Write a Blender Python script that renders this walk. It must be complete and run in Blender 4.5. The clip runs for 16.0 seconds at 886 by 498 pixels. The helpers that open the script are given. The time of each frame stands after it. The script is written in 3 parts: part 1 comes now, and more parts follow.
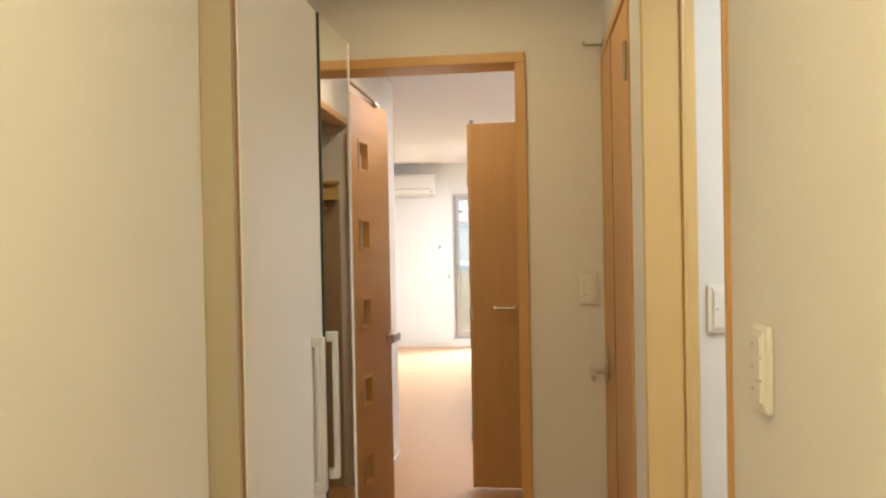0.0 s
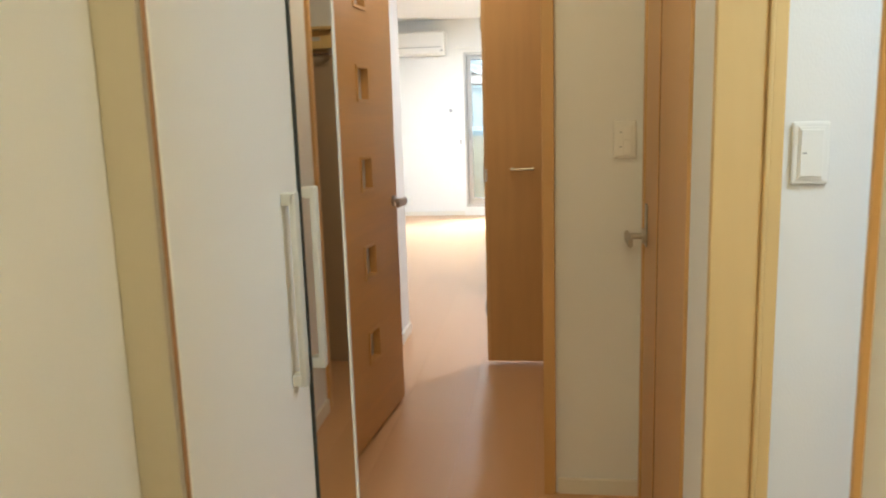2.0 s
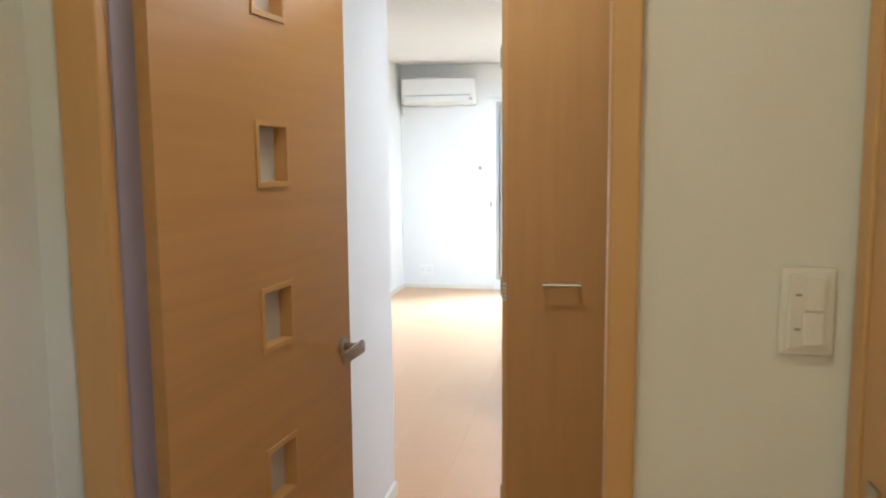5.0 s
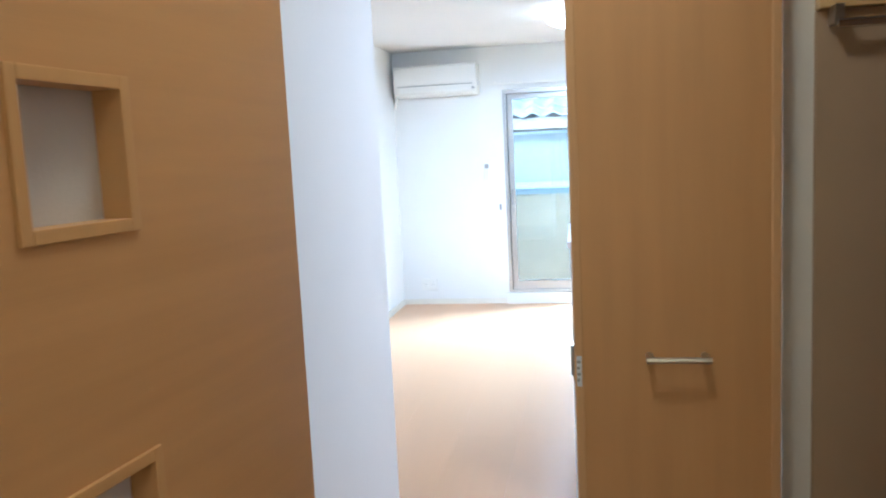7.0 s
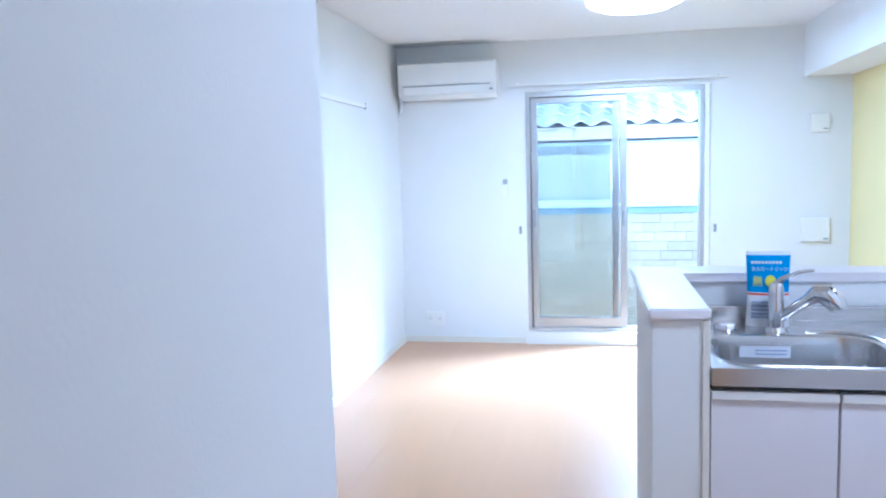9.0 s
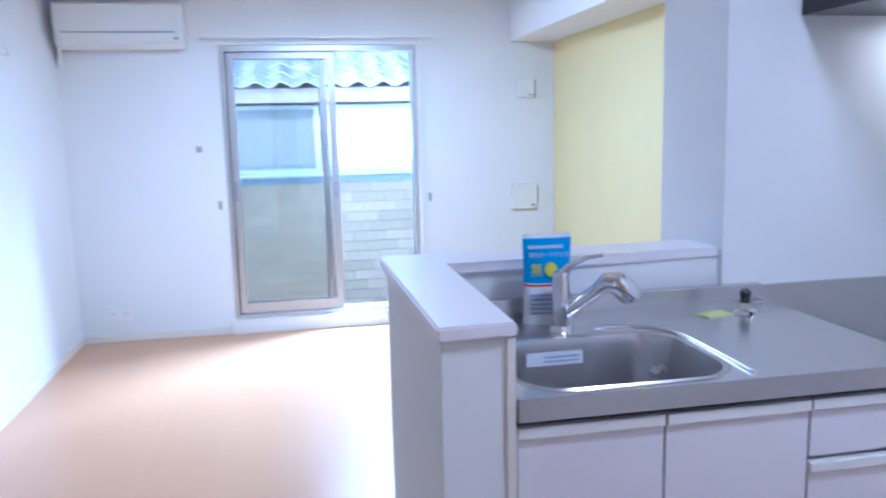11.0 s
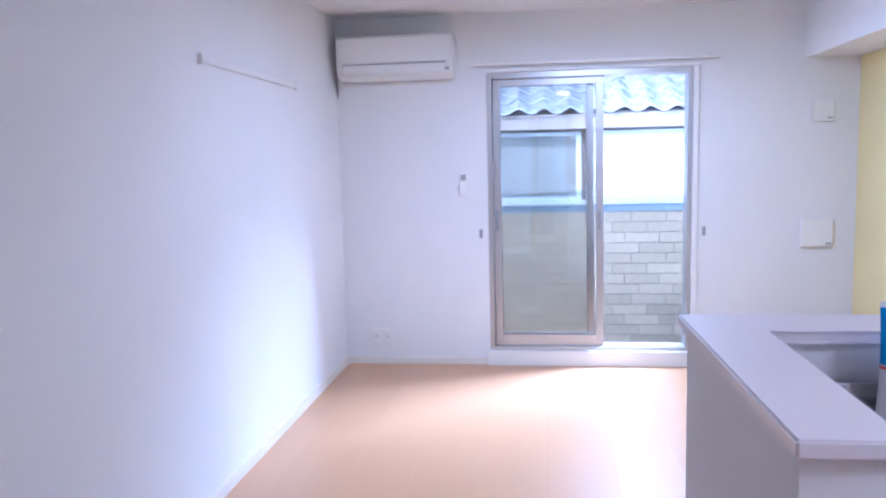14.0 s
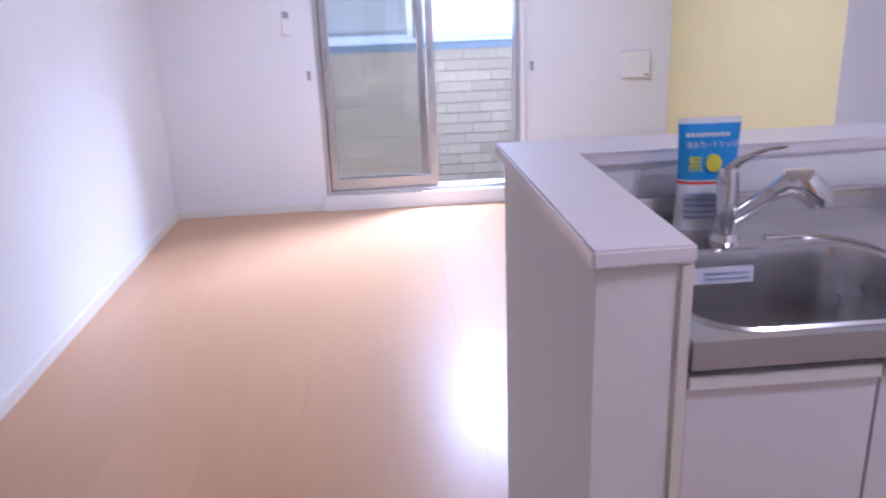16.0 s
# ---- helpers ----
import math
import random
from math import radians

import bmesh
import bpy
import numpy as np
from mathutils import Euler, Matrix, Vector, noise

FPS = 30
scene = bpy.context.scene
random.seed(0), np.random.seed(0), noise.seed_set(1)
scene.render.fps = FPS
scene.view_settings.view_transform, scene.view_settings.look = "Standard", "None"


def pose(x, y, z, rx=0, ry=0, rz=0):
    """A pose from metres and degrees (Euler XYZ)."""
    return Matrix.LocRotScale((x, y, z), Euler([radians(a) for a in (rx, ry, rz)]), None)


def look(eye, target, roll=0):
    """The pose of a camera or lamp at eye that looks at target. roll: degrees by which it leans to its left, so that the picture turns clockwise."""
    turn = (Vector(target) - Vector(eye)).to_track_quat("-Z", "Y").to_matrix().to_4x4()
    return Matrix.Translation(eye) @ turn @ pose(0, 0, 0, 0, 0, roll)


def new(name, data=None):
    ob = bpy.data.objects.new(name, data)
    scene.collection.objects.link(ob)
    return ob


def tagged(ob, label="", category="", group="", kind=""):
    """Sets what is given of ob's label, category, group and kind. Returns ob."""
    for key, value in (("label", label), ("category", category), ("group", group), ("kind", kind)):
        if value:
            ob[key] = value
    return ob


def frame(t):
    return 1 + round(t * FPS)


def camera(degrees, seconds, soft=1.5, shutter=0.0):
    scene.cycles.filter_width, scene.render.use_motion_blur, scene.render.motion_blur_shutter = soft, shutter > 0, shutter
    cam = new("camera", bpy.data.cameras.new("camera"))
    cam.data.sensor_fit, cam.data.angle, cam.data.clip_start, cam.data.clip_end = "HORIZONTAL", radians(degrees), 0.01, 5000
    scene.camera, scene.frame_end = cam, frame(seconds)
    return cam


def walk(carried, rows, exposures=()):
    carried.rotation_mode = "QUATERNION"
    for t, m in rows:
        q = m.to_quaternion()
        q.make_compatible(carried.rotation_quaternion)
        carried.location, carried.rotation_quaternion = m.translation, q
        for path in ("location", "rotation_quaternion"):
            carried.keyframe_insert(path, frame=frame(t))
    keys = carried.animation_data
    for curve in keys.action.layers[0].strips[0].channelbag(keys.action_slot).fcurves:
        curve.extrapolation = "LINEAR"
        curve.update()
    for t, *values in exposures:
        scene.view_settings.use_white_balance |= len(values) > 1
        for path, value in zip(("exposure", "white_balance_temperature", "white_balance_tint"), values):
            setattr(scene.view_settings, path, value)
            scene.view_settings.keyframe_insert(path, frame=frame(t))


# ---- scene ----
cam = camera(59.5, 16.0, soft=2.0, shutter=0.4)
PATH = [
    (0, (0.243, 0.671, 1.397), (0.003, 2.657, 1.372), -1.1),
    (0.5, (0.237, 0.706, 1.377), (-0.037, 2.682, 1.225), -1.7),
    (1, (0.25, 0.774, 1.35), (-0.045, 2.732, 1.069), -1.9),
    (1.5, (0.259, 0.854, 1.332), (-0.084, 2.795, 0.99), -1.9),
    (2, (0.2, 1.071, 1.317), (-0.076, 3.02, 0.962), -1.8),
    (2.5, (0.131, 1.273, 1.344), (-0.02, 3.24, 1.018), -1.8),
    (3, (0.149, 1.497, 1.317), (-0.054, 3.458, 0.976), -2.5),
    (3.5, (0.213, 1.818, 1.359), (-0.102, 3.78, 1.124), -0.7),
    (4, (0.213, 1.979, 1.435), (-0.155, 3.93, 1.194), -0.5),
    (4.2, (0.199, 2.078, 1.426), (-0.157, 4.032, 1.191), 0.1),
    (6.3, (0.014, 3.136, 1.41), (-0.377, 5.084, 1.176), -2.2),
    (6.5, (-0.028, 3.23, 1.419), (-0.391, 5.187, 1.218), -2.7),
    (7, (-0.096, 3.463, 1.407), (-0.465, 5.414, 1.17), -2.8),
    (7.5, (-0.138, 3.705, 1.421), (-0.567, 5.646, 1.193), -2.6),
    (8, (-0.152, 3.959, 1.391), (-0.555, 5.904, 1.158), -1.3),
    (8.2, (-0.181, 4.087, 1.406), (-0.592, 6.035, 1.214), -1.5),
    (10.3, (-0.398, 5.004, 1.392), (-0.543, 6.986, 1.162), -0.8),
    (10.5, (-0.409, 5.051, 1.399), (-0.381, 7.037, 1.165), -1.9),
    (11, (-0.396, 5.139, 1.395), (-0.024, 7.081, 1.089), -1.4),
    (11.5, (-0.36, 5.273, 1.397), (0.172, 7.172, 1.06), -2.8),
    (12, (-0.367, 5.346, 1.429), (0.079, 7.278, 1.167), -1.8),
    (12.5, (-0.379, 5.385, 1.438), (-0.089, 7.36, 1.313), -2.3),
    (13, (-0.41, 5.416, 1.438), (-0.305, 7.411, 1.356), -2.4),
    (13.5, (-0.451, 5.42, 1.431), (-0.56, 7.413, 1.306), -1.5),
    (14, (-0.482, 5.406, 1.421), (-0.735, 7.377, 1.192), -1.4),
    (14.5, (-0.485, 5.411, 1.406), (-0.742, 7.361, 1.045), -1.1),
    (15, (-0.483, 5.387, 1.405), (-0.687, 7.32, 0.935), -1.1),
    (15.5, (-0.457, 5.409, 1.397), (-0.512, 7.334, 0.859), -1.6),
    (16, (-0.428, 5.458, 1.384), (-0.294, 7.354, 0.76), -2.2),
]
EXPOSURES = [(0, 1.15, 6700, 10), (2, 1.25, 6000, 3), (3, 1.28, 5800, 1), (4, 1.28, 5550, 0), (6.5, 1.25, 4850, 0), (7.5, 1.17, 4600, 2), (8.2, 1.05, 4450, 3), (10.5, 0.58, 4330, 9), (11.5, 0.48, 4480, 15), (13, 0.38, 4680, 21), (14.5, 0.25, 4860, 26), (16, 0.17, 5180, 31)]
walk(cam, [(t, look(eye, target, roll)) for t, eye, target, roll in PATH], EXPOSURES)


# ---- world, sun, lamps ----
world = bpy.data.worlds.new("sky")
scene.world = world
world.use_nodes = True
wn = world.node_tree.nodes
sky = wn.new("ShaderNodeTexSky")
sky.sky_type, sky.sun_disc = "NISHITA", False
sky.sun_elevation, sky.sun_rotation = radians(32), radians(226)
world.node_tree.links.new(sky.outputs[0], wn["Background"].inputs[0])
wn["Background"].inputs[1].default_value = 0.1

sun = new("sun", bpy.data.lights.new("sun", "SUN"))
sun.data.energy, sun.data.angle, sun.data.color = 4.5, radians(0.6), (1.0, 0.96, 0.9)
sun.matrix_world = look((-9, 5, 9), (0, 13.5, 1.5))


def area_lamp(name, power, colour, size, m, size_y=None):
    d = bpy.data.lights.new(name, "AREA")
    d.energy, d.color, d.size = power, colour, size
    if size_y:
        d.shape, d.size_y = "RECTANGLE", size_y
    ob = new(name, d)
    ob.matrix_world = m
    return ob


# unseen area lamps outside the window, standing in for sky light
area_lamp("sky_fill_over_roof", 135, (0.74, 0.87, 1.0), 1.0, look((0.50, 11.6, 2.85), (-1.0, 8.9, 0.3)), 1.2).data.spread = radians(90)
area_lamp("sky_fill_in_alley", 205, (0.74, 0.86, 1.0), 1.0, look((1.65, 11.8, 3.0), (-1.2, 9.6, 0.3)), 1.2).data.spread = radians(90)
area_lamp("hall_lamp_light", 7.0, (1.0, 0.80, 0.43), 0.25, look((0.1, 0.7, 2.335), (0.1, 0.7001, 0)))
# second, unseen lamp added to lift the hall's doorway end
area_lamp("hall_lamp_light", 1.4, (1.0, 0.81, 0.43), 0.25, look((-0.05, 2.95, 2.335), (-0.05, 2.9501, 0)))
area_lamp("passage_lamp_light", 1.8, (1.0, 0.80, 0.52), 0.2, look((-0.15, 4.3, 2.335), (-0.15, 4.3001, 0)))
# added fill that brightens the kitchen from an unseen spot
area_lamp("kitchen_fill_light", 10, (1.0, 0.92, 0.9), 0.3, look((0.55, 5.75, 2.335), (0.55, 5.7501, 0)))
area_lamp("washroom_lamp_light", 6, (0.86, 0.95, 1.0), 0.3, look((1.2, 1.9, 2.33), (1.2, 1.9001, 0)))
area_lamp("living_lamp_light", 29, (0.74, 0.86, 1.0), 0.5, look((-0.08, 9.1, 2.245), (-0.08, 9.1001, 0)))
area_lamp("hood_lamp_light", 0.32, (1.0, 0.9, 0.75), 0.10, look((1.25, 6.86, 1.645), (1.25, 6.88, 0)))


# ---- materials ----
def mat(name, colour, rough=0.5, metal=0.0, vary=0.06, scale=8.0, bump=0.0, bump_scale=200.0, stretch=(1, 1, 1), spec=0.5, per_object=0.0):
    m = bpy.data.materials.new(name)
    m.use_nodes = True
    nt = m.node_tree
    p = nt.nodes["Principled BSDF"]
    p.inputs["Roughness"].default_value, p.inputs["Metallic"].default_value = rough, metal
    p.inputs["Specular IOR Level"].default_value = spec
    tc, mp = nt.nodes.new("ShaderNodeTexCoord"), nt.nodes.new("ShaderNodeMapping")
    mp.inputs["Scale"].default_value = stretch
    nt.links.new(tc.outputs["Object"], mp.inputs[0])
    n1, n2 = nt.nodes.new("ShaderNodeTexNoise"), nt.nodes.new("ShaderNodeTexNoise")
    n1.inputs["Scale"].default_value, n1.inputs["Detail"].default_value = scale, 6
    n2.inputs["Scale"].default_value, n2.inputs["Detail"].default_value = bump_scale, 3
    for n in (n1, n2):
        nt.links.new(mp.outputs[0], n.inputs["Vector"])
    mix = nt.nodes.new("ShaderNodeMix")
    mix.data_type = "RGBA"
    mix.inputs[6].default_value = (*[min(1, c * (1 - vary)) for c in colour], 1)
    mix.inputs[7].default_value = (*[min(1, c * (1 + vary)) for c in colour], 1)
    nt.links.new(n1.outputs["Fac"], mix.inputs[0])
    out = mix.outputs[2]
    if per_object:
        oi, hs = nt.nodes.new("ShaderNodeObjectInfo"), nt.nodes.new("ShaderNodeHueSaturation")
        mr = nt.nodes.new("ShaderNodeMapRange")
        mr.inputs["To Min"].default_value, mr.inputs["To Max"].default_value = 1 - per_object, 1 + per_object
        nt.links.new(oi.outputs["Random"], mr.inputs["Value"])
        nt.links.new(mr.outputs[0], hs.inputs["Value"])
        nt.links.new(out, hs.inputs["Color"])
        out = hs.outputs[0]
    nt.links.new(out, p.inputs["Base Color"])
    rr = nt.nodes.new("ShaderNodeMapRange")
    rr.inputs["To Min"].default_value, rr.inputs["To Max"].default_value = max(0.02, rough * 0.85), min(1, rough * 1.15)
    nt.links.new(n1.outputs["Fac"], rr.inputs["Value"])
    nt.links.new(rr.outputs[0], p.inputs["Roughness"])
    if bump:
        b = nt.nodes.new("ShaderNodeBump")
        b.inputs["Strength"].default_value, b.inputs["Distance"].default_value = bump, 0.002
        nt.links.new(n2.outputs["Fac"], b.inputs["Height"])
        nt.links.new(b.outputs[0], p.inputs["Normal"])
    return m


def glow(name, colour, strength):
    m = bpy.data.materials.new(name)
    m.use_nodes = True
    p = m.node_tree.nodes["Principled BSDF"]
    p.inputs["Base Color"].default_value = (0.9, 0.9, 0.9, 1)
    p.inputs["Emission Color"].default_value, p.inputs["Emission Strength"].default_value = (*colour, 1), strength
    return m


def glass(name, colour=(1, 1, 1), rough=0.0):
    m = bpy.data.materials.new(name)
    m.use_nodes = True
    nt = m.node_tree
    nt.nodes.remove(nt.nodes["Principled BSDF"])
    tr, gl, mx, fr = [nt.nodes.new("ShaderNode" + k) for k in ("BsdfTransparent", "BsdfGlossy", "MixShader", "Fresnel")]
    tr.inputs[0].default_value = (*colour, 1)
    gl.inputs["Roughness"].default_value = rough
    fr.inputs[0].default_value = 1.5
    nt.links.new(fr.outputs[0], mx.inputs[0])
    nt.links.new(tr.outputs[0], mx.inputs[1])
    nt.links.new(gl.outputs[0], mx.inputs[2])
    nt.links.new(mx.outputs[0], nt.nodes["Material Output"].inputs[0])
    return m


WALL = mat("white_wallpaper", (0.80, 0.795, 0.785), 0.85, vary=0.03, scale=3, bump=0.25, bump_scale=260, stretch=(1, 1, 0.5), spec=0.2)
YELLOW = mat("yellow_wallpaper", (0.80, 0.70, 0.36), 0.85, vary=0.04, scale=4, bump=0.35, bump_scale=240, spec=0.2)
CEIL = mat("ceiling_paper", (0.80, 0.79, 0.78), 0.9, vary=0.02, scale=3, bump=0.3, bump_scale=200, spec=0.2)
OAK = mat("beech_veneer", (0.60, 0.345, 0.14), 0.42, vary=0.10, scale=6, bump=0.08, bump_scale=60, stretch=(5, 5, 0.35))
OAKH = mat("beech_veneer_cross_grain", (0.60, 0.345, 0.14), 0.42, vary=0.13, scale=6, bump=0.08, bump_scale=60, stretch=(0.35, 5, 7))
TRIM = mat("beech_trim", (0.62, 0.37, 0.15), 0.4, vary=0.10, scale=8, bump=0.06, bump_scale=60, stretch=(5, 5, 0.4))
BAND = mat("beech_edge_band", (0.66, 0.41, 0.19), 0.4, vary=0.08, scale=8, stretch=(5, 5, 0.4))
# paler than TRIM: light on the washroom jamb put into the colour
JAMB = mat("pale_lit_wood", (0.70, 0.50, 0.22), 0.45, vary=0.06, scale=6, bump=0.05, bump_scale=60, stretch=(5, 5, 0.4))
FLOOR = mat("floor_laminate", (0.57, 0.325, 0.165), 0.29, vary=0.05, scale=3, stretch=(6, 0.4, 1), spec=0.6, per_object=0.02)
GAP = mat("joint_dark", (0.34, 0.19, 0.10), 0.8)
WHITE = mat("white_panel", (0.80, 0.79, 0.76), 0.35, vary=0.015, scale=4)
CABIN = mat("cabinet_white", (0.78, 0.75, 0.77), 0.3, vary=0.015, scale=4)
BARTOP = mat("counter_white", (0.80, 0.76, 0.77), 0.3, vary=0.02, scale=30)
BASE = mat("baseboard_cream", (0.78, 0.74, 0.66), 0.5, vary=0.03)
PLASTIC = mat("white_plastic", (0.82, 0.81, 0.78), 0.35, vary=0.02)
GREYP = mat("grey_plastic", (0.35, 0.35, 0.36), 0.5)
HANDLEG = mat("handle_grey", (0.58, 0.58, 0.55), 0.35, vary=0.02)
NICKEL = mat("satin_nickel", (0.50, 0.47, 0.43), 0.3, metal=1.0, vary=0.05)
CHROME = mat("chrome", (0.75, 0.75, 0.77), 0.08, metal=1.0, vary=0.02)
STEEL = mat("brushed_steel", (0.60, 0.59, 0.59), 0.26, metal=1.0, vary=0.03, scale=6, bump=0.02, bump_scale=300, stretch=(0.5, 3, 3))
ALU = mat("aluminium", (0.55, 0.54, 0.53), 0.38, metal=0.7, vary=0.04)
BLACK = mat("black_enamel", (0.02, 0.02, 0.025), 0.25)
MIRROR = mat("mirror_silver", (0.86, 0.88, 0.86), 0.02, metal=1.0, vary=0.005)
DARK = mat("dark_edge", (0.03, 0.04, 0.04), 0.4)
FROST = mat("frosted_pane", (0.62, 0.60, 0.62), 0.5, vary=0.03, bump=0.2, bump_scale=300)
GLASS = glass("window_glass", (0.935, 0.938, 0.93))
LAMP = glow("lamp_diffuser", (0.90, 0.95, 1.0), 6.0)
WARMLAMP = glow("warm_diffuser", (1.0, 0.78, 0.5), 5.0)
BRICKM = mat("pale_brick_tile", (0.42, 0.345, 0.24), 0.85, vary=0.14, scale=12, bump=0.6, bump_scale=90, per_object=0.12)
MORTAR = mat("mortar", (0.24, 0.21, 0.18), 0.9, bump=0.4)
TILE = mat("glazed_roof_tile", (0.52, 0.58, 0.62), 0.28, vary=0.15, scale=9, per_object=0.10)
FASCIA = mat("weathered_fascia", (0.36, 0.32, 0.29), 0.8, vary=0.1, bump=0.3, bump_scale=80)
NBGLASS = mat("neighbour_frosted_glass", (0.80, 0.84, 0.86), 0.35, vary=0.03, bump=0.5, bump_scale=60)
# same frosted glass, colour darkened for its dimmer look through the sash
NBDIM = mat("neighbour_dimmed_glass", (0.30, 0.33, 0.32), 0.3, vary=0.03, bump=0.3, bump_scale=60)
NBFRAME = mat("pale_blue_frame", (0.66, 0.72, 0.76), 0.4, vary=0.03)
BLUEP = mat("blue_film", (0.02, 0.30, 0.72), 0.3, vary=0.05)
WHITEP = mat("white_film", (0.80, 0.82, 0.85), 0.3)
YELP = mat("yellow_print", (0.75, 0.70, 0.05), 0.4)
REDP = mat("red_print", (0.7, 0.06, 0.05), 0.4)
SPONGE = mat("pale_green_sponge", (0.62, 0.68, 0.30), 0.9, bump=0.6, bump_scale=300)
PAPER = mat("sticker_paper", (0.78, 0.80, 0.86), 0.6)
CONCRETE = mat("concrete", (0.38, 0.37, 0.35), 0.9, vary=0.12, bump=0.5, bump_scale=90)
# brown that puts the closet's inner shade into the colour
CLOSET_SHADE = mat("closet_shade_brown", (0.45, 0.34, 0.23), 0.7, vary=0.05, bump=0.1)


# ---- mesh helpers ----
def add_box(bm, x0, x1, y0, y1, z0, z1, bevel=0.0, m=None):
    r = bmesh.ops.create_cube(bm, size=1.0)
    for v in r["verts"]:
        v.co = Vector((x0 + (v.co.x + 0.5) * (x1 - x0), y0 + (v.co.y + 0.5) * (y1 - y0), z0 + (v.co.z + 0.5) * (z1 - z0)))
    if bevel:
        es = list({e for v in r["verts"] for e in v.link_edges})
        bmesh.ops.bevel(bm, geom=es, offset=bevel, segments=2, affect="EDGES", profile=0.6)
    return bm


def cyl(bm, p, q, r1, r2=None, n=20):
    p, q = Vector(p), Vector(q)
    d = q - p
    m = Matrix.Translation((p + q) / 2) @ d.to_track_quat("Z", "Y").to_matrix().to_4x4()
    bmesh.ops.create_cone(bm, cap_ends=True, segments=n, radius1=r1, radius2=r1 if r2 is None else r2, depth=d.length, matrix=m)
    return bm


def tube(bm, pts, r, n=12):
    """A round bar through the points, closed at both ends. r: one radius, or one for each point."""
    pts = [Vector(p) for p in pts]
    rings = []
    for i, p in enumerate(pts):
        d = (pts[min(i + 1, len(pts) - 1)] - pts[max(i - 1, 0)]).normalized()
        q = d.to_track_quat("Z", "Y")
        rad = r[i] if isinstance(r, (list, tuple)) else r
        rings.append([bm.verts.new(p + q @ Vector((rad * math.cos(2 * math.pi * k / n), rad * math.sin(2 * math.pi * k / n), 0))) for k in range(n)])
    for a, b in zip(rings, rings[1:]):
        for k in range(n):
            bm.faces.new((a[k], a[(k + 1) % n], b[(k + 1) % n], b[k]))
    bm.faces.new(rings[0][::-1])
    bm.faces.new(rings[-1])
    return bm


def lathe(bm, profile, n=40):
    rings = [[bm.verts.new((r * math.cos(2 * math.pi * k / n), r * math.sin(2 * math.pi * k / n), z)) for k in range(n)] for r, z in profile]
    for a, b in zip(rings, rings[1:]):
        for k in range(n):
            bm.faces.new((a[k], a[(k + 1) % n], b[(k + 1) % n], b[k]))
    bm.faces.new(rings[0][::-1])
    bm.faces.new(rings[-1])
    return bm


def to_mesh(name, bm, material, smooth=False):
    bmesh.ops.recalc_face_normals(bm, faces=bm.faces)
    me = bpy.data.meshes.new(name)
    bm.to_mesh(me)
    bm.free()
    me.materials.append(material)
    if smooth:
        for p in me.polygons:
            p.use_smooth = True
        me.set_sharp_from_angle(angle=radians(35))
    return me


def part(name, bm, material, parent=None, label="", smooth=False):
    ob = new(name, to_mesh(name, bm, material, smooth))
    ob.parent = parent
    if label:
        ob["label"] = label
    return ob


def box(name, material, parent, x0, x1, y0, y1, z0, z1, bevel=0.002, label=""):
    return part(name, add_box(bmesh.new(), x0, x1, y0, y1, z0, z1, bevel), material, parent, label)


def thing(name, label, category, group="", m=None):
    ob = tagged(new(name), label, category, group)
    if m is not None:
        ob.matrix_basis = m
    return ob


def structure(name, boxes, material, label, category):
    bm = bmesh.new()
    for b in boxes:
        add_box(bm, *b)
    return tagged(part(name, bm, material), label, category, kind="structure")


# ---- large structure ----
H = 2.38
structure("floor", [(-2.0, 1.9, -1.3, 10.67, -0.12, -0.012)], GAP, "dark underlay below the wooden floor boards", "floor")
structure("ceiling", [(-2.0, 1.9, -1.3, 10.82, H, H + 0.1)], CEIL, "plain white papered ceiling", "ceiling")
structure("wall_hall_west", [(-0.44, -0.31, -1.2, 1.91, -0.01, H)], WALL, "white textured wallpaper wall of the hall", "wall")
structure("wall_niche", [(-0.82, -0.72, 1.84, 3.59, -0.01, H), (-0.72, -0.44, 1.82, 1.91, -0.01, H)], WALL, "white wallpaper wall behind the shoe cabinet", "wall")
structure("wall_hall_south", [(-0.44, 1.9, -1.3, -1.2, -0.01, H)], WALL, "white wallpaper wall at the hall's end", "wall")
structure("wall_outer_west", [(-1.99, -1.89, -1.3, 5.43, -0.01, H), (-1.89, -0.44, -1.3, -1.2, -0.01, H)], WALL, "plain white outer wall", "wall")
structure("wall_doorway", [(-0.82, -0.60, 3.59, 3.71, -0.01, H), (0.19, 0.62, 3.59, 3.71, -0.01, H), (-0.60, 0.19, 3.59, 3.71, 2.07, H)], WALL,
          "white wallpaper wall with the living room doorway", "wall")
structure("wall_hall_east", [(0.55, 0.62, -1.2, 1.95, -0.01, H), (0.55, 0.62, 1.95, 2.60, 2.07, H), (0.50, 0.62, 2.60, 2.80, -0.01, H),
                             (0.50, 0.62, 2.80, 3.54, 2.07, H), (0.50, 0.62, 3.54, 3.59, -0.01, H)], WALL, "white wallpaper wall with two door openings", "wall")
structure("wall_washroom", [(0.62, 1.9, 2.65, 2.75, -0.01, H), (1.8, 1.9, -1.2, 2.65, -0.01, H), (0.62, 1.8, 0.5, 0.6, -0.01, H), (0.66, 0.72, 2.75, 3.6, -0.01, H)],
          WALL, "white wallpaper walls of the washroom", "wall")
structure("wall_passage_west", [(-0.75, -0.65, 3.71, 5.53, -0.01, H), (-1.99, -0.75, 5.43, 5.53, -0.01, H)], WALL, "white textured wallpaper wall of the passage", "wall")
